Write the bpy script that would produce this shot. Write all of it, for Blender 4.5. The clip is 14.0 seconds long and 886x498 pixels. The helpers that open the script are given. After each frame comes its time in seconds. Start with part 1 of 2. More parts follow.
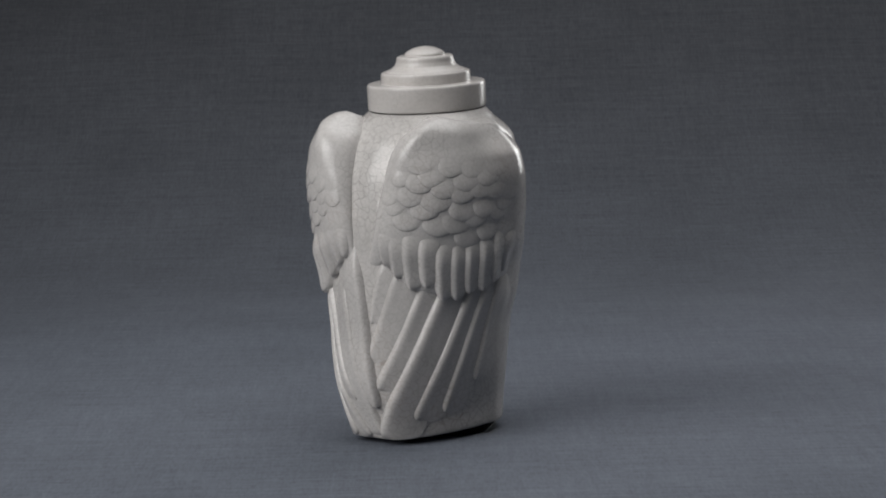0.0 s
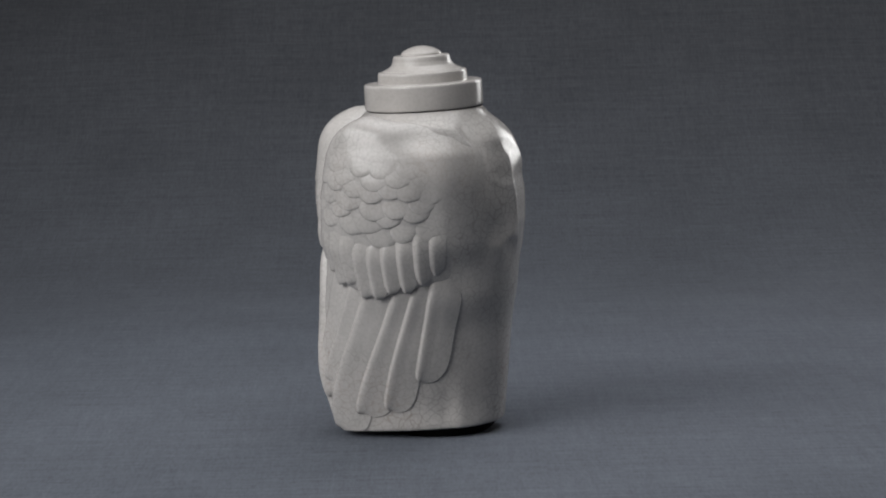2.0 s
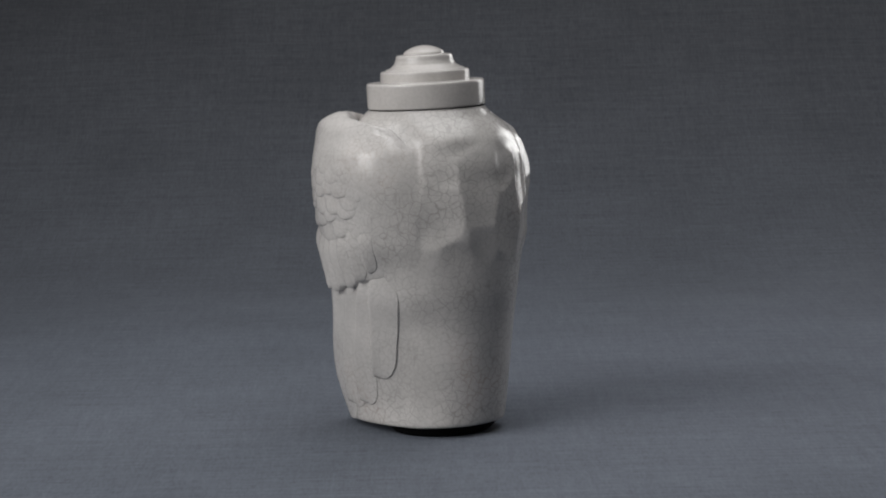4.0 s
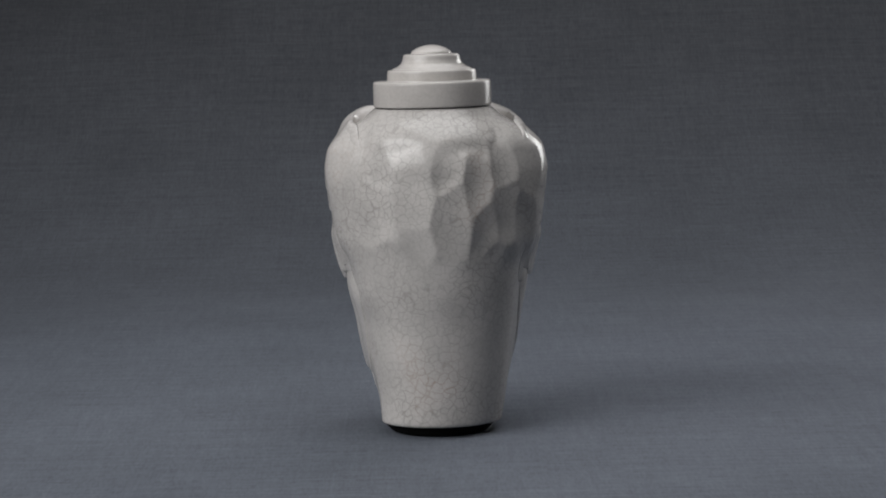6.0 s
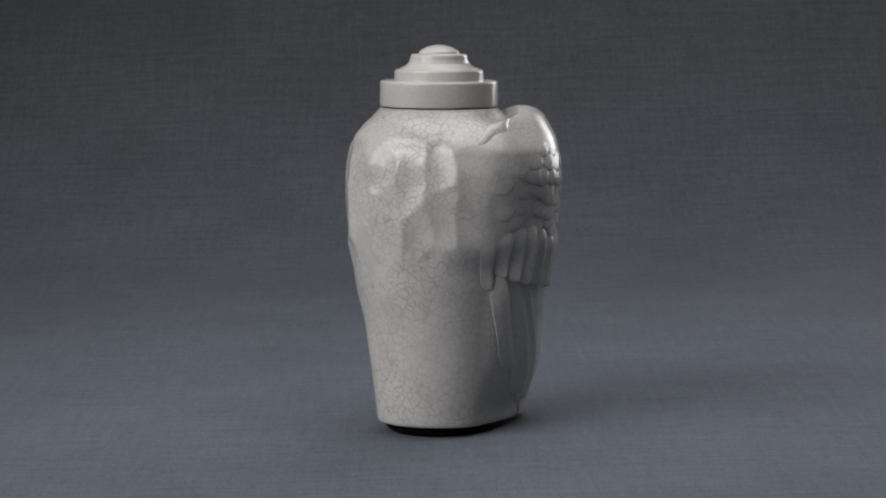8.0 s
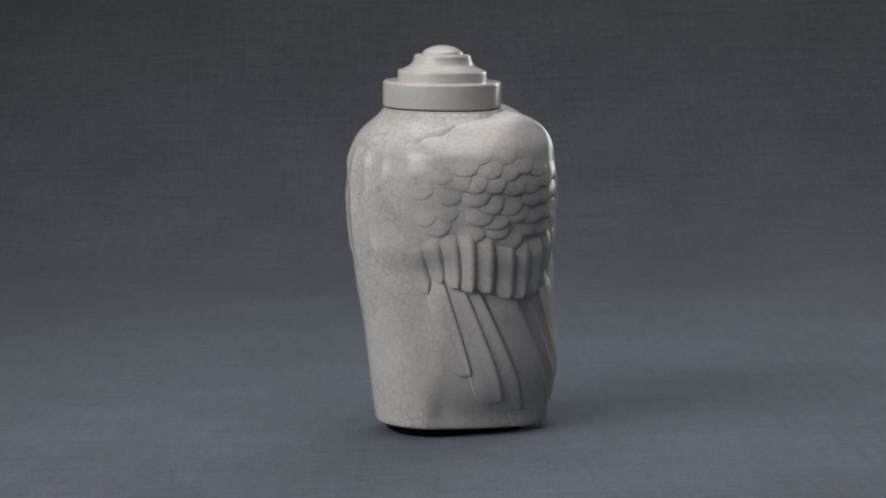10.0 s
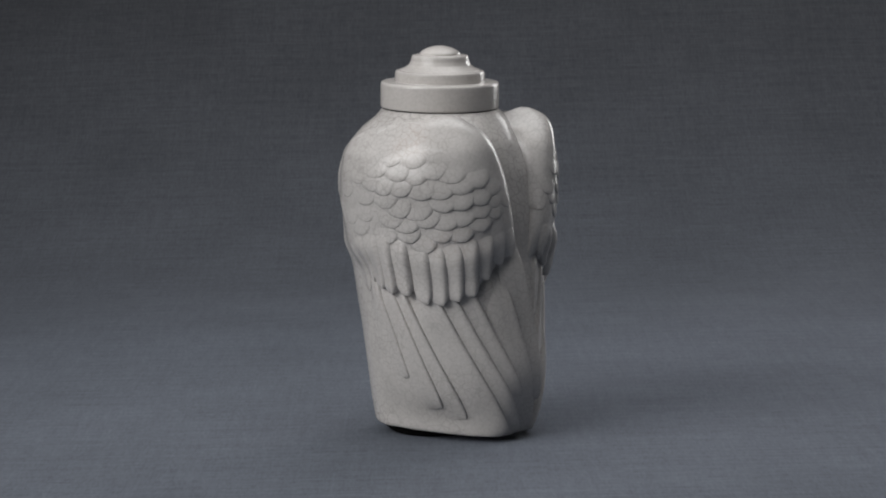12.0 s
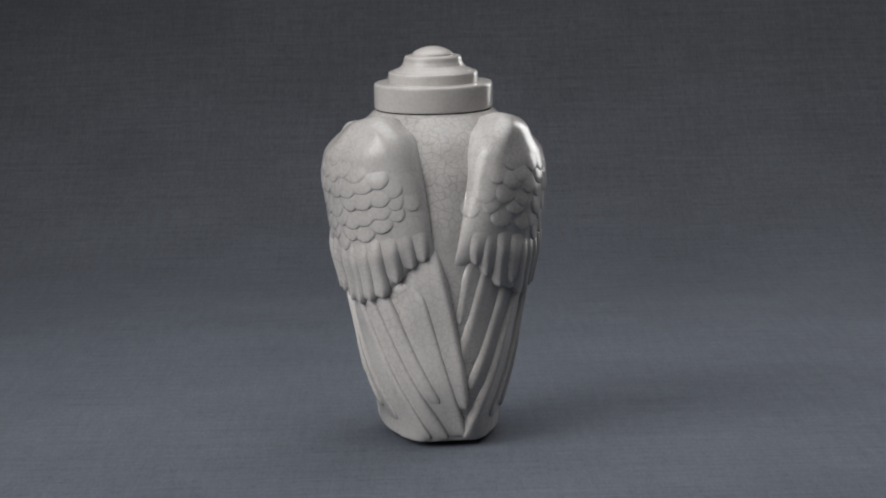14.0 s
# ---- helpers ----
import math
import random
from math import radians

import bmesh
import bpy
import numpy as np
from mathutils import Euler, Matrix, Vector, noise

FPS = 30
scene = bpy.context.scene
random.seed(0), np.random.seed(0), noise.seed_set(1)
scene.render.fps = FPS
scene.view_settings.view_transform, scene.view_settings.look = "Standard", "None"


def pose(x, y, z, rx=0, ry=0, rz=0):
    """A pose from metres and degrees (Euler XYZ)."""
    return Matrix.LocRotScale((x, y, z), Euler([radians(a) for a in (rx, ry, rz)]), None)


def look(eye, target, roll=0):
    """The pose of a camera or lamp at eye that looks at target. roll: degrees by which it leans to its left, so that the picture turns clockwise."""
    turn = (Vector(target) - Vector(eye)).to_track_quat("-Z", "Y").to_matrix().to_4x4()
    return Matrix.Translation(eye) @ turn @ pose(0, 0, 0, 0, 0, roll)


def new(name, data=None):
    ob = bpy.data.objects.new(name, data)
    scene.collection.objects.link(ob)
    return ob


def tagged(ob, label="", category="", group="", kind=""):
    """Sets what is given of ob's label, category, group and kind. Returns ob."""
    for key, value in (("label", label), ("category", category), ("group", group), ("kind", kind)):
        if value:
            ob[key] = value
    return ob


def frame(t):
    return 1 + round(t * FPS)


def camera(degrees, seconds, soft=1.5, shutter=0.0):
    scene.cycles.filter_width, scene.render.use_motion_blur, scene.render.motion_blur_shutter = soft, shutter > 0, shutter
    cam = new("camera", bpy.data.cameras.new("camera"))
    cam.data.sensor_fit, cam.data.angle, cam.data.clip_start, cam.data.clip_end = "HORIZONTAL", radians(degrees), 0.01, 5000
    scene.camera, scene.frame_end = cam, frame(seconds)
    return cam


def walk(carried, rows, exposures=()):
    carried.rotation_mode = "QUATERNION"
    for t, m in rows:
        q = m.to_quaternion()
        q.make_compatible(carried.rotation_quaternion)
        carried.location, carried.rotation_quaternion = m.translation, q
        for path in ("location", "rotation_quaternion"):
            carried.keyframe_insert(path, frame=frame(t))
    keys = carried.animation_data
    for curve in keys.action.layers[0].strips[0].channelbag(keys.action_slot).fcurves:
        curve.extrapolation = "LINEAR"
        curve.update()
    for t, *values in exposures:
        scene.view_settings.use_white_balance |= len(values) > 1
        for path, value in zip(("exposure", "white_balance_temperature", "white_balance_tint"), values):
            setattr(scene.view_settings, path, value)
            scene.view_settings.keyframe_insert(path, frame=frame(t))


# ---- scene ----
# Modelling unit of the urn: 0.42 mm. World zero: the turning axis where it meets the cloth.
U = 0.00042

# ---- camera: stands still ----
cam = camera(17.82, 14.0, soft=2.0)
ELEV, FAR = radians(7.42), 5000 * U
TARGET = Vector((11.8 * U, 0, 321 * U))
EYE = TARGET + FAR * Vector((0, -math.cos(ELEV), math.sin(ELEV)))
walk(cam, [(0.0, look(EYE, TARGET, -1.28)), (14.0, look(EYE, TARGET, -1.28))])

# ---- light ----
world = bpy.data.worlds.new("studio_dark")
world.use_nodes = True
world.node_tree.nodes["Background"].inputs[0].default_value = (0.5, 0.52, 0.56, 1)
world.node_tree.nodes["Background"].inputs[1].default_value = 0.07
scene.world = world
scene.view_settings.exposure = 0.0


def softbox(name, eye, target, sx, sy, watts, colour, grid):
    data = bpy.data.lights.new(name, "AREA")
    data.shape, data.size, data.size_y, data.energy, data.color = "RECTANGLE", sx, sy, watts, colour
    data.spread = radians(grid)
    ob = new(name, data)
    ob.matrix_basis = look(eye, target)
    return ob


softbox("softbox_left", (-1.55, -1.3, 1.32), (0.14, -0.16, -0.04), 2.0, 1.8, 13.7, (1.0, 0.99, 0.985), 80)
softbox("softbox_top", (0.22, 0.1, 1.5), (0.1, 0.05, 0.1), 1.6, 1.2, 8.2, (0.99, 0.99, 1.0), 130)
softbox("softbox_strip", (0.98, 1.1, 0.48), (0, 0, 0.18), 0.6, 0.94, 0.66, (1.0, 0.99, 0.98), 45)
# ---- materials ----
def material(name):
    m = bpy.data.materials.new(name)
    m.use_nodes = True
    return m, m.node_tree.nodes, m.node_tree.links, m.node_tree.nodes["Principled BSDF"]


def ramp(nodes, stops):
    r = nodes.new("ShaderNodeValToRGB")
    while len(r.color_ramp.elements) < len(stops):
        r.color_ramp.elements.new(0.5)
    for e, (p, c) in zip(r.color_ramp.elements, stops):
        e.position, e.color = p, c if len(c) == 4 else (*c, 1)
    return r


def glaze(name, pale, dull, line, rust, coarse, faint, strong):
    """Crackle-glazed ceramic: cloudy off-white, a coarse net of tinted cracks over a finer one, glossy."""
    m, n, l, b = material(name)
    co = n.new("ShaderNodeTexCoord")

    def cloudy(size, detail):
        t = n.new("ShaderNodeTexNoise")
        t.inputs["Scale"].default_value, t.inputs["Detail"].default_value = size, detail
        l.new(co.outputs["Object"], t.inputs["Vector"])
        return t

    def product(p, q):
        t = n.new("ShaderNodeMath")
        t.operation = "MULTIPLY"
        l.new(p, t.inputs[0])
        if isinstance(q, float):
            t.inputs[1].default_value = q
        else:
            l.new(q, t.inputs[1])
        return t.outputs[0]

    cloud, grain, warp, patch, tint = cloudy(26, 5), cloudy(430, 4), cloudy(70, 2), cloudy(19, 2), cloudy(13, 2)
    shift = n.new("ShaderNodeVectorMath")
    shift.operation = "MULTIPLY_ADD"
    shift.inputs[1].default_value = (0.009, 0.009, 0.009)
    l.new(warp.outputs["Color"], shift.inputs[0])
    l.new(co.outputs["Object"], shift.inputs[2])

    def net(size, width):
        t = n.new("ShaderNodeTexVoronoi")
        t.feature = "DISTANCE_TO_EDGE"
        t.inputs["Scale"].default_value = size
        l.new(shift.outputs[0], t.inputs["Vector"])
        r = ramp(n, [(0.0, (1, 1, 1)), (width, (0, 0, 0))])
        l.new(t.outputs["Distance"], r.inputs[0])
        return r.outputs[0]

    base = ramp(n, [(0.35, dull), (0.65, pale)])
    l.new(cloud.outputs["Fac"], base.inputs[0])
    speck = n.new("ShaderNodeMixRGB")
    speck.blend_type = "MULTIPLY"
    speck.inputs[0].default_value = 0.16 + strong * 0.2
    tone = ramp(n, [(0.34, (0.66, 0.66, 0.65)), (0.58, (1, 1, 1))])
    l.new(grain.outputs["Fac"], tone.inputs[0])
    l.new(base.outputs[0], speck.inputs[1])
    l.new(tone.outputs[0], speck.inputs[2])
    where = ramp(n, [(0.38, (faint,) * 3), (0.6, (strong,) * 3)])
    l.new(patch.outputs["Fac"], where.inputs[0])
    ink = ramp(n, [(0.54, line), (0.72, rust)])
    l.new(tint.outputs["Fac"], ink.inputs[0])
    colour = speck.outputs[0]
    for amount in (product(net(coarse, 0.07), where.outputs[0]), product(product(net(coarse * 2.3, 0.1), where.outputs[0]), 0.42)):
        mix = n.new("ShaderNodeMixRGB")
        l.new(amount, mix.inputs[0])
        l.new(colour, mix.inputs[1])
        l.new(ink.outputs[0], mix.inputs[2])
        colour = mix.outputs[0]
    l.new(colour, b.inputs["Base Color"])
    b.inputs["Roughness"].default_value = 0.18
    b.inputs["IOR"].default_value = 1.43
    bump = n.new("ShaderNodeBump")
    bump.inputs["Strength"].default_value, bump.inputs["Distance"].default_value = 0.25, 0.0005
    l.new(cloud.outputs["Fac"], bump.inputs["Height"])
    l.new(bump.outputs[0], b.inputs["Normal"])
    return m


def cloth():
    """Blue-grey painted canvas: two crossed thread directions, blotchy paint."""
    m, n, l, b = material("backdrop_canvas")
    co = n.new("ShaderNodeTexCoord")
    cloud = n.new("ShaderNodeTexNoise")
    cloud.inputs["Scale"].default_value, cloud.inputs["Detail"].default_value = 6, 4
    l.new(co.outputs["UV"], cloud.inputs["Vector"])
    def thread(sx, sy, detail, share, last):
        mp = n.new("ShaderNodeMapping")
        mp.inputs["Scale"].default_value = (sx, sy, 1)
        t = n.new("ShaderNodeTexNoise")
        t.inputs["Scale"].default_value, t.inputs["Detail"].default_value = 1, detail
        add = n.new("ShaderNodeMath")
        add.operation = "MULTIPLY_ADD"
        add.inputs[1].default_value = share
        l.new(co.outputs["UV"], mp.inputs[0])
        l.new(mp.outputs[0], t.inputs["Vector"])
        l.new(t.outputs["Fac"], add.inputs[0])
        if last:
            l.new(last.outputs[0], add.inputs[2])
        else:
            add.inputs[2].default_value = 0
        return add

    half = None
    for sx, sy, detail, share in ((40, 620, 2, 0.3), (520, 90, 2, 0.3), (9, 150, 3, 0.22), (170, 14, 3, 0.18)):
        half = thread(sx, sy, detail, share, half)
    weave = ramp(n, [(0.38, (0.78, 0.78, 0.79)), (0.62, (1.22, 1.22, 1.21))])
    l.new(half.outputs[0], weave.inputs[0])
    # colour runs from blue-grey on the floor to a darker, plainer grey up the rise
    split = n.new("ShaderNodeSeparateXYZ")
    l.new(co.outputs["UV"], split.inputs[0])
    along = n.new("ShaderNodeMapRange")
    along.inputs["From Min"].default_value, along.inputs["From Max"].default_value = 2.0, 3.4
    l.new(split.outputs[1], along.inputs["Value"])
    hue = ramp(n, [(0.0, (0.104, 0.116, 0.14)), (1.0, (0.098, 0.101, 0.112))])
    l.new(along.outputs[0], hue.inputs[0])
    blotch = ramp(n, [(0.3, (0.92, 0.92, 0.92)), (0.7, (1.08, 1.08, 1.08))])
    l.new(cloud.outputs["Fac"], blotch.inputs[0])
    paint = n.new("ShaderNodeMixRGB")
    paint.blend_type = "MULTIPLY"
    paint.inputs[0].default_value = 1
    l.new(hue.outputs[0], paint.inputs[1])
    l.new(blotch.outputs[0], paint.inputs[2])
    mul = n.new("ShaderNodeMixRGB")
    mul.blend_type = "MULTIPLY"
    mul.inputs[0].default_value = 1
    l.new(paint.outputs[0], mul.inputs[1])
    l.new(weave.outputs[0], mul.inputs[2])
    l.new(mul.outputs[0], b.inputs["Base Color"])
    b.inputs["Roughness"].default_value = 0.9
    b.inputs["Specular IOR Level"].default_value = 0.25
    bump = n.new("ShaderNodeBump")
    bump.inputs["Strength"].default_value, bump.inputs["Distance"].default_value = 0.4, 0.0006
    l.new(half.outputs[0], bump.inputs["Height"])
    l.new(bump.outputs[0], b.inputs["Normal"])
    return m


def wall_paint():
    m, n, l, b = material("dark_wall_paint")
    co = n.new("ShaderNodeTexCoord")
    t = n.new("ShaderNodeTexNoise")
    t.inputs["Scale"].default_value, t.inputs["Detail"].default_value = 12, 5
    l.new(co.outputs["Object"], t.inputs["Vector"])
    r = ramp(n, [(0.3, (0.045, 0.045, 0.048)), (0.7, (0.06, 0.06, 0.064))])
    l.new(t.outputs["Fac"], r.inputs[0])
    l.new(r.outputs[0], b.inputs["Base Color"])
    b.inputs["Roughness"].default_value = 0.8
    return m


GLAZE = glaze("crackle_glaze", (0.55, 0.529, 0.512), (0.455, 0.438, 0.424), (0.25, 0.235, 0.222), (0.37, 0.25, 0.19), 150, 0.2, 0.62)
PLAIN = glaze("fine_glaze", (0.545, 0.525, 0.51), (0.465, 0.448, 0.435), (0.28, 0.265, 0.25), (0.36, 0.26, 0.205), 165, 0.14, 0.46)
LID = glaze("lid_glaze", (0.545, 0.522, 0.503), (0.47, 0.448, 0.43), (0.3, 0.28, 0.265), (0.34, 0.26, 0.21), 130, 0.02, 0.16)
CANVAS = cloth()
PAINT = wall_paint()
# near-black, painted in for the shade below the base and under the lid
shade_black, bn, bl, bb = material("painted_shade")
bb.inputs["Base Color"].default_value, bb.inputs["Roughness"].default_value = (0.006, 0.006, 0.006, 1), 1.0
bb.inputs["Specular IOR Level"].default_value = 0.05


# ---- mesh helpers ----
def mesh_of(name, verts, faces, mat, smooth=True):
    me = bpy.data.meshes.new(name)
    me.from_pydata([tuple(v) for v in verts], [], faces)
    me.materials.append(mat)
    if smooth:
        me.polygons.foreach_set("use_smooth", [True] * len(me.polygons))
    me.update()
    return me


def part(name, verts, faces, mat, parent, label="", smooth=True):
    ob = new(name, mesh_of(name, verts, faces, mat, smooth))
    ob.parent = parent
    return tagged(ob, label)


def grid_faces(rows, cols, closed=False):
    f = []
    for i in range(rows - 1):
        for j in range(cols if closed else cols - 1):
            k = (j + 1) % cols
            f.append((i * cols + j, i * cols + k, (i + 1) * cols + k, (i + 1) * cols + j))
    return f


def slab(name, x0, x1, y0, y1, z0, z1, mat):
    v = [(x, y, z) for z in (z0, z1) for y in (y0, y1) for x in (x0, x1)]
    f = [(0, 2, 3, 1), (4, 5, 7, 6), (0, 1, 5, 4), (2, 6, 7, 3), (0, 4, 6, 2), (1, 3, 7, 5)]
    return tagged(new(name, mesh_of(name, v, f, mat, False)), kind="structure")


# ---- the studio ----
slab("floor", -2.6, 2.6, -2.6, 2.6, -0.11, -0.01, PAINT)
slab("ceiling", -2.6, 2.6, -2.6, 2.6, 2.6, 2.7, PAINT)
slab("wall_north", -2.5, 2.5, 2.5, 2.6, -0.01, 2.6, PAINT)
slab("wall_south", -2.5, 2.5, -2.6, -2.5, -0.01, 2.6, PAINT)
slab("wall_east", 2.5, 2.6, -2.6, 2.6, -0.01, 2.6, PAINT)
slab("wall_west", -2.6, -2.5, -2.6, 2.6, -0.01, 2.6, PAINT)


def sweep(y_bend, radius, top):
    """Canvas that lies on the floor, bends and rises behind the urn, with faint sag and ripple."""
    line = [(-1.6 + (y_bend + 1.6) * i / 40, 0.0) for i in range(41)]
    line += [(y_bend + radius * math.sin(a), radius * (1 - math.cos(a))) for a in np.linspace(0, math.pi / 2, 25)[1:]]
    line += [(y_bend + radius, radius + (top - radius) * i / 24) for i in range(1, 25)]
    run, s = [0.0], 0.0
    for p, q in zip(line, line[1:]):
        s += math.dist(p, q)
        run.append(s)
    xs = np.linspace(-1.8, 1.8, 73)
    verts, uv = [], []
    for (y, z), s in zip(line, run):
        for x in xs:
            verts.append((x, y, z))
            uv.append((x, s))
    n = len(verts)
    verts += [(x, y + (0.004 if z > 0.01 else 0), z - 0.006) for x, y, z in verts]
    top_f = grid_faces(len(line), len(xs))
    me = mesh_of("backdrop", verts, top_f + [tuple(n + i for i in reversed(f)) for f in top_f], CANVAS)
    lay = me.uv_layers.new(name="cloth")
    for loop in me.loops:
        lay.data[loop.index].uv = uv[loop.vertex_index % n]
    return tagged(new("backdrop", me), "blue-grey woven canvas photo backdrop, sweeping up behind the urn", "backdrop", kind="structure")


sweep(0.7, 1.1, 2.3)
# ---- the urn's form: angle a in degrees from the front, height h above the base, radius from its axis ----
def curve(hs, rs):
    """A smooth monotone curve through a few stations of height and radius."""
    h, r = np.array(hs, float), np.array(rs, float)
    d = np.diff(r) / np.diff(h)
    m = np.r_[d[0], np.where(d[:-1] * d[1:] > 0, 2 * d[:-1] * d[1:] / (d[:-1] + d[1:] + 1e-12), 0), d[-1]]

    def at(x):
        x = min(max(x, h[0]), h[-1])
        i = min(int(np.searchsorted(h, x, side="right")) - 1, len(d) - 1)
        w = h[i + 1] - h[i]
        t = (x - h[i]) / w
        return ((1 + 2 * t) * (1 - t) ** 2 * r[i] + t * (1 - t) ** 2 * w * m[i]
                + t * t * (3 - 2 * t) * r[i + 1] + t * t * (t - 1) * w * m[i + 1])
    return at


def ease(x):
    x = min(max(x, 0.0), 1.0)
    return x * x * (3 - 2 * x)


def rolled(x):
    """A rounded edge: 0 at the rim, 1 a full edge width inside."""
    x = min(max(x, 0.0), 1.0)
    return math.sqrt(1 - (1 - x) ** 2)


vase = curve([0, 36, 137, 238, 300, 339, 390, 440, 491, 520, 541, 556], [110, 117, 131, 146, 155, 160, 164, 160, 145, 130, 114, 97])
low_side = curve([0, 30, 75, 140, 190, 240, 300], [105, 108, 117, 131, 139, 148, 154])
low_front = curve([0, 30, 75, 140, 190, 240, 300], [210, 213, 214, 206, 199, 194, 189])
up_side = curve([200, 260, 300, 340, 390, 440, 480, 510, 535, 556, 570], [160, 166, 174, 180, 188, 194, 188, 176, 163, 146, 134])
up_front = curve([200, 300, 340, 390, 440, 480, 510, 535, 556, 570], [201, 202, 205, 207, 206, 204, 203, 199, 193, 188])
chest = curve([240, 300, 400, 500, 540], [40, 34, 18, 8, 0])

# broad knife cuts on the back: angle, height, half width in degrees, half height, lean
CUTS = [(139, 462, 12, 52, 0.16), (137, 372, 14, 62, -0.12), (161, 420, 14, 84, 0.1), (165, 306, 11, 60, 0.1),
        (184, 455, 10, 46, -0.14), (186, 355, 12, 74, 0.08), (203, 428, 9, 62, 0.1), (208, 336, 10, 56, -0.12), (221, 462, 9, 52, 0.16),
        (224, 374, 10, 60, 0.2), (241, 448, 11, 64, 0.16), (241, 342, 12, 62, 0.24), (178, 268, 12, 40, 0.1),
        (211, 276, 11, 44, -0.1), (148, 284, 12, 48, 0.1), (259, 398, 10, 60, 0.1), (199, 487, 17, 24, 0.0), (155, 492, 15, 22, 0.0)]


def oval(a, side, front, n):
    s, c = abs(math.sin(radians(a))), max(math.cos(radians(a)), 0)
    return ((s / side) ** n + (c / front) ** n) ** (-1 / n)


def blunt(a, h, side, front, n, out):
    """An oval front half that dies away into the vase behind the sides."""
    b = abs(a)
    if b <= 88:
        return oval(a, side, front, n)
    return vase(h) + (oval(88, side, front, n) - vase(h)) * (1 - ease((b - 88) / out))


def low(a, h):
    r = blunt(a, h, low_side(h) + (6 if a < 0 else 2) * ease((h - 20) / 80), low_front(h), 1.8 + 0.38 * ease(h / 150), 19)
    r -= (9 * math.exp(-((a % 360 - 112) / 30) ** 2) + 3 * math.exp(-((a % 360 - 175) / 40) ** 2)) * ease((240 - h) / 70) * ease((h + 30) / 80)
    r += 8 * math.exp(-((a + 50) / 24) ** 2) * ease((h - 15) / 60) * ease((300 - h) / 50)
    flat = (182 + 0.27 * h) / max(math.cos(radians(a)), 0.4)
    return -7 * math.log(math.exp(-(r - 200) / 7) + math.exp(-(min(flat, 330) - 200) / 7)) + 200


def up(a, h):
    fuller = 7 * ease((-a - 15) / 25) if a < 0 else -3 * ease((a - 10) / 15) * ease((80 - a) / 25)
    return blunt(a, h, up_side(h), up_front(h), 2.35, 47 if a > 0 else 84) + fuller * ease((535 - h) / 40) * ease((150 - abs(a)) / 50) - 14 * ease((abs(a) - 58) / 26) * ease((h - 476) / 46)


def smooth_body(a, h):
    """The vase with broad shoulders under the wings, before any carving."""
    r, b = vase(h), abs((a + 180) % 360 - 180)
    w = ease((b - 62) / 34) * ease((h - 235) / 85) * ease((540 - h) / 34)
    hind = ease((b - 112) / 30)
    r += hind * (4.5 * ease((h - 200) / 80) + 4.5 * ease((h - 420) / 50)) * ease((540 - h) / 45) - hind * 5 * math.exp(-((h - 538) / 14) ** 2)
    return r + w * max(up((a + 180) % 360 - 180, h) - 1.5 - r, 0) if w > 0 else r


def body(a, h):
    """The vase, knife-faceted at the back, with the prow under the wings."""
    r = smooth_body(a, h)
    b = abs(a)
    if b > 80 and 190 < h < 520:
        q = a % 360
        cup = 0.6
        for ac, hc, wide, tall, lean in CUTS:
            dx = (q - ac) * 2.8 + lean * (h - hc) + 4 * math.sin(h / 21 + ac)
            dh = h - hc + 7 * math.sin(q / 6 + hc)
            if abs(dx) < 90 and abs(dh) < 130:
                cup = min(cup, -5.6 + 5.6 * (dx / (wide * 2.8)) ** 2 + 5.6 * abs(dh / tall) ** 3)
        w = ease((b - 100) / 28) * ease((h - 195) / 50) * ease((512 - h) / 40)
        r += w * cup
    r += chest(h) * math.exp(-(a / 30) ** 2) * ease((h - 230) / 60)
    m = ease((335 - h) / 75)
    return r + m * (low(a, h) - r) if m > 0 else r


def spot(a, h, r):
    return (r * math.sin(radians(a)) * U, -r * math.cos(radians(a)) * U, h * 1.008 * U)


LEAD = {-1: curve([200, 240, 290, 340, 390, 440, 490, 520, 540, 560], [-1, -1, -3, -5.5, -7.5, -10, -14, -19, -26, -38]),
        1: curve([200, 240, 290, 340, 390, 440, 490, 520, 540, 560], [2, 2.5, 4, 7.5, 11, 14.5, 18, 24, 31, 42])}


secondary_end = curve([-100, -94, -80, -60, -45, -30, -20, -10], [252, 243, 236, 229, 229, 242, 268, 304])


crest = curve([0, 22, 38, 50, 62, 84, 102, 112, 122], [540, 548, 556, 551, 543, 534, 526, 508, 480])


def wing_top(a):
    return crest(abs(a))


def wing_r(side, a, h, whole=False):
    """The wing's shell: rolled leading edge, a thick crest at the top, soft trailing side."""
    arc = (a - LEAD[side](h)) * side * 3.4
    p = rolled(arc / 46) * (0.7 + 0.3 * rolled((wing_top(a) - h) / 26))
    high = ease((h - 400) / 90)
    p *= 1 - ease((abs(a) - 74 - 12 * high) / (28 + 8 * high))
    near = ease((20 - abs(a)) / 9)
    end = secondary_end(-abs(a)) * (1 - near) + 282 * near
    p *= 1 - ease((end + 90 - h) / 90) * (0.25 + 0.35 * ease((46 - abs(a)) / 22))
    if not whole:
        p *= rolled((h - end - 22) / (14 + 30 * near))
    b = body(a, h)
    return b + max(up(a, h) - b, 0) * p, p


# ---- the urn ----
urn = tagged(new("urn"), "off-white crackle-glazed ceramic urn carved with folded wings", "urn")


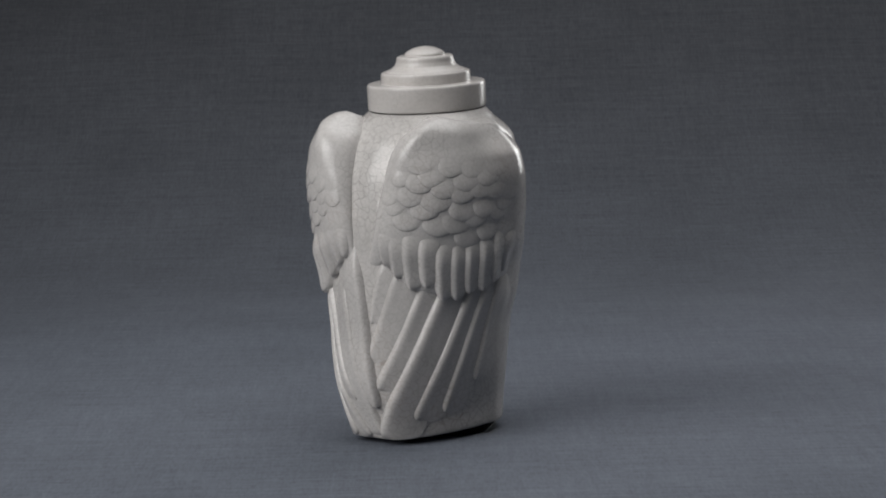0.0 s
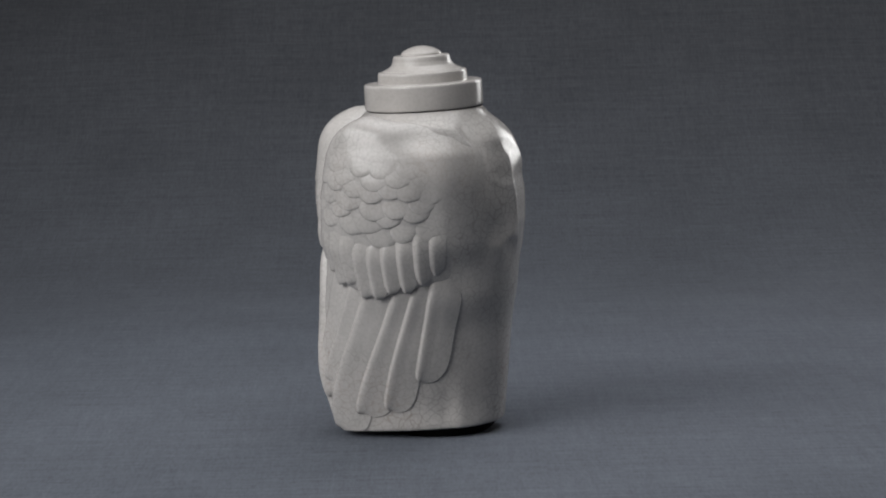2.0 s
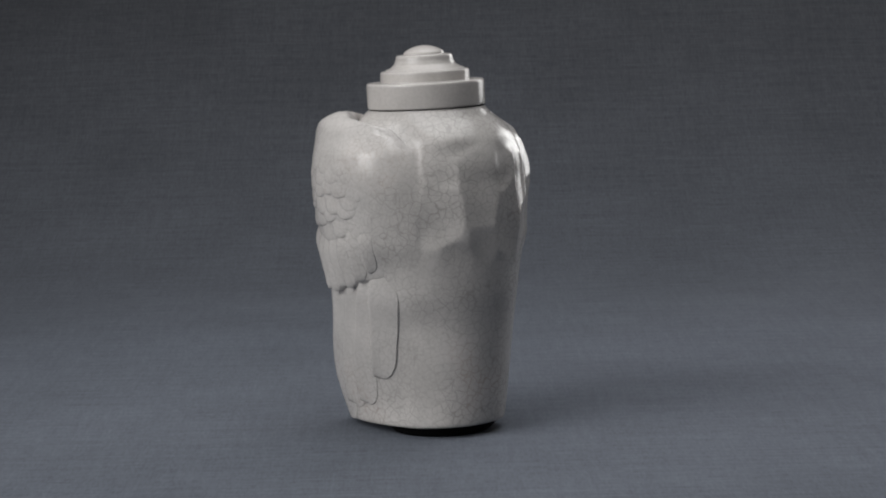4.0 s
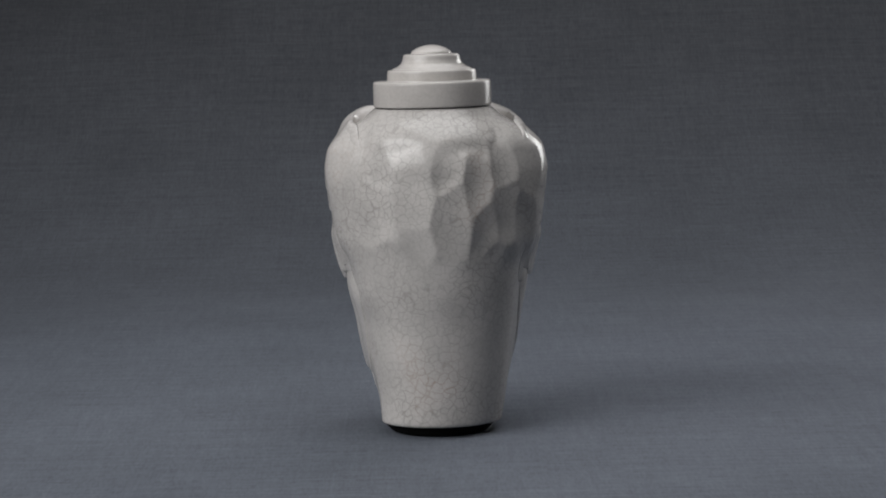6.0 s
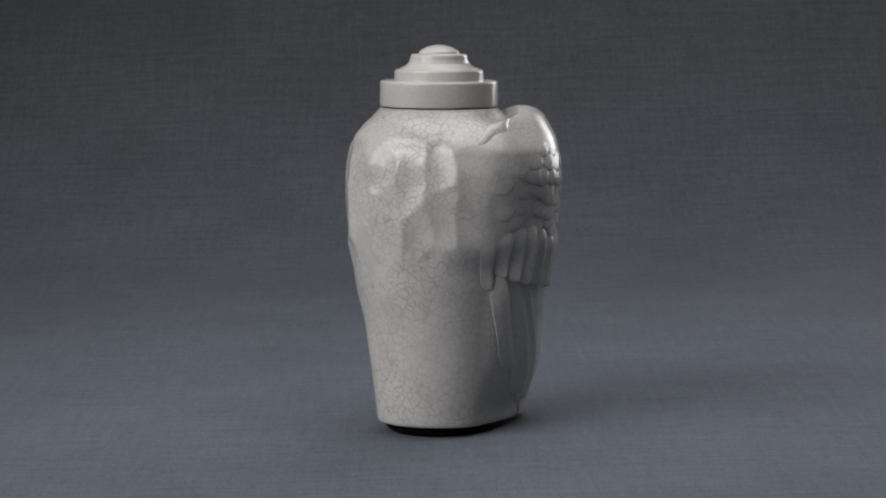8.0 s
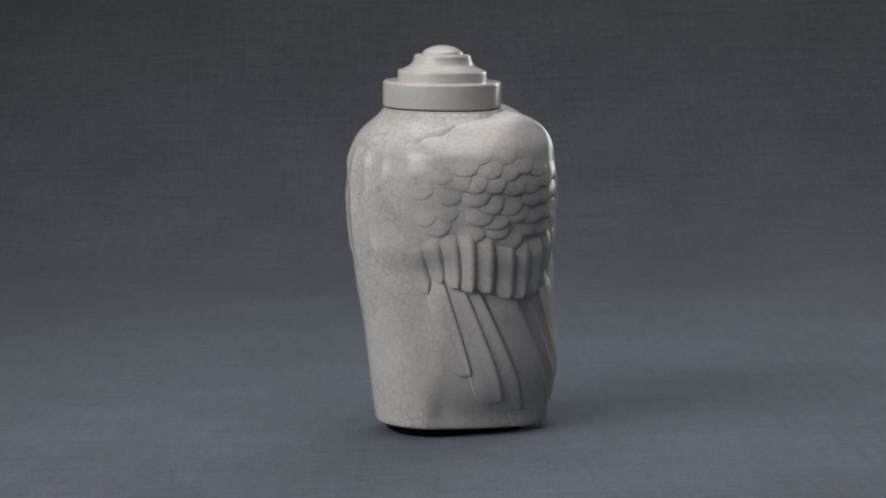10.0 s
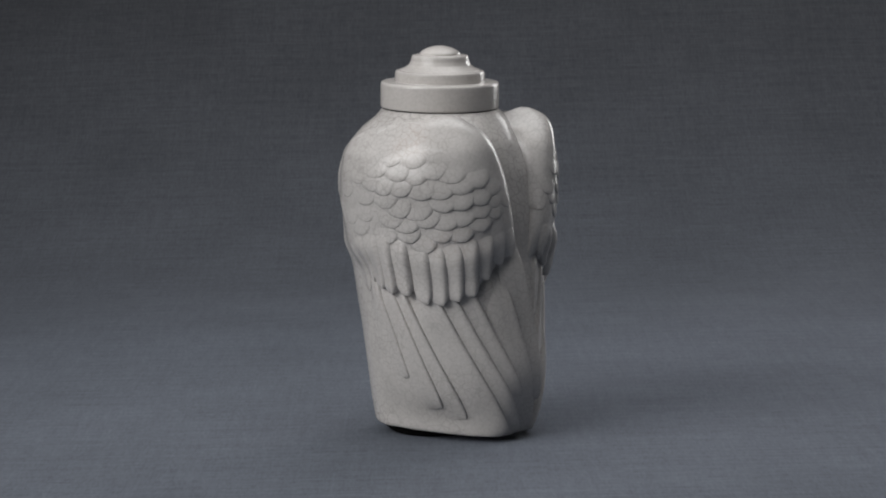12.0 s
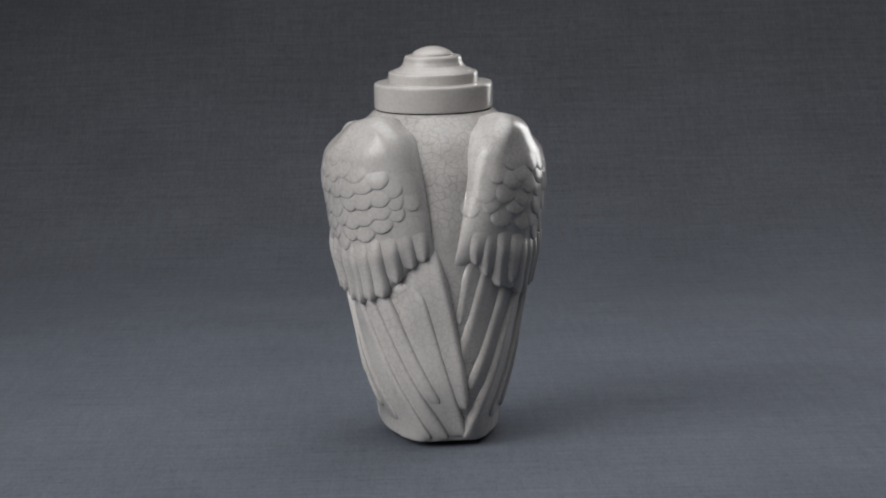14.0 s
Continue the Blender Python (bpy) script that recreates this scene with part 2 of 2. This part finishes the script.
def build_body():
    hs = [0, 0.6, 2, 4, 7, 11] + list(np.linspace(16, 547, 130)) + [551]
    turn = 288
    verts = []
    for h in hs:
        inset = 3 * (1 - rolled(h / 6))
        for j in range(turn):
            a = 360 * j / turn - 180
            verts.append(spot(a, h, body(a, h) - inset))
    faces = grid_faces(len(hs), turn, True)
    top = (len(hs) - 1) * turn
    faces.append(tuple(top + j for j in range(turn)))
    faces.append(tuple(reversed(range(turn))))
    part("body", verts, faces, GLAZE, urn)


def lathe(name, rh, parent, mat, label="", turn=128):
    verts = [spot(360 * j / turn, h, r) for r, h in rh for j in range(turn)]
    faces = grid_faces(len(rh), turn, True)
    faces.append(tuple(reversed(range(turn))))
    faces.append(tuple((len(rh) - 1) * turn + j for j in range(turn)))
    return part(name, verts, faces, mat, parent, label)


def rounded(stations, soft=2.2, steps=4):
    """A lathe line whose corners are rounded."""
    pts = [Vector(p) for p in stations]
    out = [tuple(pts[0])]
    for p, q, r in zip(pts, pts[1:], pts[2:]):
        d0, d1 = (p - q), (r - q)
        k0, k1 = min(soft, d0.length * 0.45), min(soft, d1.length * 0.45)
        s, e = q + d0.normalized() * k0, q + d1.normalized() * k1
        out += [tuple((1 - t) ** 2 * s + 2 * t * (1 - t) * q + t * t * e) for t in np.linspace(0, 1, steps)]
    return out + [tuple(pts[-1])]


def build_lid():
    lid = lathe("lid", rounded([(96, 553), (103, 553), (104, 556), (104, 594), (102, 597.5), (79, 598)], 1.8), urn, LID, "stepped round lid")
    lathe("lid_step", rounded([(80, 595), (79, 600), (78.5, 613), (77, 616.5), (66, 618), (40, 619)], 1.6), lid, LID)
    lathe("lid_step", rounded([(71, 616.5), (69, 619), (61, 622), (54.5, 627), (51, 634), (50, 640.5), (48, 643.5), (33, 645), (20, 645)], 1.8), lid, LID)
    lathe("lid_knob", rounded([(36, 643.5), (35.5, 647), (33.5, 649.5), (28, 653), (20, 656.5), (11, 658.8), (5, 659.6), (0.5, 659.8)], 1.8), lid, LID)
    # solid black ring stands in for the shade inside the lid's gap
    lathe("lid_seam", rounded([(90, 546), (100.5, 547), (100.5, 556), (90, 557)]), urn, shade_black, "black ring painted as the shade in the gap under the lid")
    # support whose black side is painted as the shadow under the urn
    lathe("foot", rounded([(50, -19), (80, -19), (86, -16), (101, 0.5), (60, 2)]), urn, shade_black, "foot painted black as the shadow under the urn")


def build_wing(side):
    rows, cols, over = 110, 90, 12
    tops, verts = [], []
    for j in range(cols):
        q, top = (j / (cols - 1)) ** 1.7, 550
        for _ in range(4):
            lead = LEAD[side](top)
            top = wing_top(lead + (side * 122 - lead) * q)
        tops.append((q, top))
    for i in range(rows):
        for q, top in tops:
            h = 225 + (top - 225) * (1 - (1 - i / (rows - 1)) ** 1.3)
            lead = LEAD[side](h)
            a = lead + (side * 122 - lead) * q
            r, p = wing_r(side, a, h)
            verts.append(spot(a, h - 16 * (1 - min(p * 1.4, 1)) * ease((h - 515) / 40), r - 1.5 * (1 - min(p * 8, 1))))
    for i in range(1, over + 1):
        u = i / over
        for q, top in tops:
            lead = LEAD[side](top)
            a = lead + (side * 122 - lead) * q
            r, p = wing_r(side, a, top)
            r -= 1.5 * (1 - min(p * 8, 1))
            sunk = body(a, top - 24) - 4
            low_lip = 16 * (1 - min(p * 1.4, 1)) * ease((top - 515) / 40)
            verts.append(spot(a, top - low_lip - 24 * u ** 2.2 + 2.5 * math.sin(math.pi * u) * min(p * 2, 1), r + (sunk - r) * u))
    faces = grid_faces(rows + over, cols)
    if side < 0:
        faces = [tuple(reversed(f)) for f in faces]
    return part("wing", verts, faces, PLAIN, urn, "folded feathered wing in relief")


build_body()
build_lid()
wings = {side: build_wing(side) for side in (-1, 1)}


# ---- feathers: each a raised blade on the curved surface, its front edge proud, its rear tucked under the next ----
def feather(name, side, root, tip, front, rear, lift, skin, parent, bow=0.0, drop=None, rows=16, cols=13, cap=(18, 34), ridge=0.55, base=0.35, ramp_up=0.8, back=0.2, groove=0.0, fall=1.25, scale=False):
    """root, tip: ends of the ridge line; front, rear: widths before and behind it; cap: length of the rounding at the tip on each side."""
    (a0, h0), (a1, h1) = root, tip
    dx, dh = (a1 - a0) * 3.2, h1 - h0
    length = math.hypot(dx, dh)
    nx, nh = -dh / length, dx / length
    if nx * -side < 0:
        nx, nh = -nx, -nh
    us = [0.0] + [1 - (1 - i / (rows - 2)) ** 1.8 for i in range(1, rows - 1)] + [1.0]
    verts = []
    for u in us:
        a, h = a0 + (a1 - a0) * u, h0 + (h1 - h0) * u
        left = (1 - u) * length
        slim = 0.7 + 0.3 * ease(u / 0.25)
        wf = front * slim * rolled(left / cap[0])
        wr = rear * slim * rolled(left / cap[1])
        rise = lift * (base + (1 - base) * ease(u / ramp_up)) * (0.62 + 0.38 * rolled(left / 14))
        arch = bow * math.sin(math.pi * u)
        for j in range(cols):
            v = -math.cos(math.pi * j / (cols - 1))
            k = (v + 1) / (ridge + 1) - 1 if v < ridge else (v - ridge) / (1 - ridge)
            off = (k * wr if k < 0 else k * wf) + arch
            pa, ph = a + nx * off / 3.2, max(h + nh * off, 0.5)
            s = skin(pa, ph)
            if scale:
                crown = (1 - abs(k) ** 5) * (0.88 + 0.12 * k)
            elif k < 0:
                crown = back + (1 - back) * (1 + k) ** fall
                crown *= 1 - groove * math.exp(-((k + 0.3) / 0.1) ** 2)
            else:
                crown = 1 - k ** 2.2
            if j in (0, cols - 1) or u in (0.0, 1.0):
                r = s - 2.5
                if drop and u > 0.3:
                    r = min(r, drop(pa, ph) - 1.5)
            else:
                r = s + rise * crown - 0.6 - 5 * v * v * (1 - ease(u / 0.35))
            verts.append(spot(pa, ph, r))
    faces = grid_faces(len(us), cols)
    # outward side: decided once from the first wide face
    i, j = 6 * cols + 4, 6 * cols + 5
    p, q, t = Vector(verts[i]), Vector(verts[j]), Vector(verts[i + cols])
    if (q - p).cross(t - p).dot(Vector((p.x, p.y, 0))) < 0:
        faces = [tuple(reversed(f)) for f in faces]
    return part(name, verts, faces, PLAIN, parent)


# long primaries: ridge line from root to tip (angle, height), width before and behind it, lift
PRIMARIES = {
    -1: [((-91, 258), (-70, 98), 6, 34, 7), ((-79, 252), (-46, 48), 7, 40, 9), ((-71, 252), (-31, 31), 7, 36, 9), ((-51, 250), (-9, 5), 8, 58, 10),
         ((-41, 250), (0, 5), 8, 36, 9), ((-32, 256), (-4, 70), 8, 32, 8), ((-15, 296), (8.5, 10), 8, 38, 9), ((-7, 354), (8.5, 58), 10, 38, 12)],
    1: [((86, 262), (69.5, 90), 12, 58, 9), ((76, 256), (44, 40), 13, 46, 10), ((64, 252), (27, 33), 14, 46, 10), ((46, 250), (9, 5), 15, 50, 11),
        ((35, 262), (11, 92), 12, 38, 7), ((21, 282), (6, 140), 11, 32, 5.5), ((14, 312), (7, 205), 9, 22, 4)]}
# finger-like secondaries: tip (angle, height)
SECONDARIES = {
    -1: [(-100, 243), (-91, 264), (-82, 255), (-74, 251), (-64, 248), (-53, 238), (-45, 238), (-37.5, 243), (-30, 252), (-22.5, 277), (-14.5, 303), (-8.5, 318)],
    1: [(86, 281), (77.5, 265), (68, 252), (59, 249), (51, 244), (43.5, 246), (35.5, 266), (27.5, 268), (20, 284), (14.5, 306)]}
# small coverts: lowest point of each scale (angle, height), row by row from below
COVERTS = {
    -1: [[(-93, 347), (-76, 336), (-63, 341), (-55, 325), (-47, 345), (-38, 346), (-29, 363), (-21, 384), (-14, 402)],
         [(-89, 371), (-72, 365), (-63, 358), (-54, 369), (-45, 366), (-37, 374), (-29, 386), (-101, 362), (-22, 403)],
         [(-88, 400), (-75, 398), (-67, 384), (-57, 382), (-46, 397), (-37, 402), (-103, 409), (-29, 408), (-23, 424)],
         [(-92, 436), (-83, 425), (-75, 421), (-66, 421), (-56, 417), (-47, 419), (-38, 428), (-30, 438)],
         [(-80, 450), (-68, 446), (-59, 442), (-51, 452), (-43, 446)],
         [(-73, 470), (-60, 470)]],
    1: [[(13, 386), (27, 368), (43, 355), (57, 332), (70, 338), (83, 340)],
        [(22, 393), (37, 385), (51, 357), (63, 365), (77, 372)],
        [(20, 410), (30, 408), (42, 397), (55, 379), (68, 379), (81, 386)],
        [(34, 431), (46, 419), (56, 408), (66, 414), (75, 409), (85, 402)],
        [(26, 442), (40, 440), (58, 429), (50, 455), (70, 433)],
        [(61, 450), (36, 462), (75, 448)]]}


def covert_end(a):
    """Lower limit of the small scale feathers."""
    return 321 + 0.043 * (abs(a) - 55) ** 2


def dress(side):
    wing = wings[side]
    rnd = random.Random(7 + side)

    def skin(a, h):
        return wing_r(side, a, h, True)[0]

    def under(a, h):
        return body(a, h)

    for root, tip, front, rear, lift in PRIMARIES[side]:
        if root[1] < 290:
            root = (root[0] + 0.2 * (root[0] - tip[0]), root[1] + 0.2 * (root[1] - tip[1]))
        feather("primary_feather", side, root, tip, front, rear + 8, lift, low, wing, bow=5 if root[1] > 320 else rnd.uniform(-3, 0), rows=30, cols=21, cap=(16, 58 if tip[1] > 20 else 38),
                ridge=0.4, base=-0.2, ramp_up=0.22, back=0.38 if abs(root[0]) > 84 else 0.26, groove=0.12, fall=2.0 if side > 0 else 1.4)
    for a, end in SECONDARIES[side]:
        b = abs(a)
        lean = 4 + 2 * ease((b - 30) / 20) + 0.1 * max(b - 68, 0) if side < 0 else 2.0
        top = min(covert_end(b + lean) + 44, 392) - 1.3 * max(b - 72, 0)
        w = 1 - 0.18 * ease((32 - b) / 12)
        feather("secondary_feather", side, (side * (b + lean + 1.6), top), (a + side * 1.6, end - 2 + rnd.uniform(-3, 3)), 12 * w, 23 * w, (9.5 - 5 * ease((b - 70) / 28)) * (0.7 + 0.3 * ease((b - 8) / 26)), skin, wing,
                bow=rnd.uniform(2, 5), drop=under, rows=24, cols=15, cap=(24, 28), ridge=0.35, base=-0.7, ramp_up=0.5 + 0.25 * ease((32 - b) / 14), back=0.25)
    for row in range(len(COVERTS[side]) - 1, -1, -1):
        for a, end in COVERTS[side][row]:
            b = abs(a)
            lift = (5.4, 5.4, 5.2, 4.4, 3.4, 2.2)[row] * (1 - 0.6 * ease((b - 66) / 32)) * rnd.uniform(0.85, 1.1) * (0.5 + 0.5 * ease((b - 12) / 26))
            w = rnd.uniform(21, 26) * (0.62 + 0.38 * ease((b - 14) / 24))
            feather("covert_feather", side, (side * (b + rnd.uniform(2, 6)), end + 58), (a, end), w * 0.95, w * 1.2, lift, skin, wing,
                    rows=17, cols=15, cap=(rnd.uniform(15, 20), rnd.uniform(17, 24)), ridge=0.05, base=-0.55, ramp_up=1.05, scale=True)


for side in (-1, 1):
    dress(side)


# ---- movement: the urn turns clockwise seen from above, leaning a little to its front ----
def motions():
    rows = []
    for i in range(29):
        t = i * 0.5
        rows.append((t, pose(0, 0, 0, 0, 0, 318.5 - 22.46 * t) @ pose(0, 6 * U, 17 * U, 2.2)))
    walk(urn, rows)


motions()
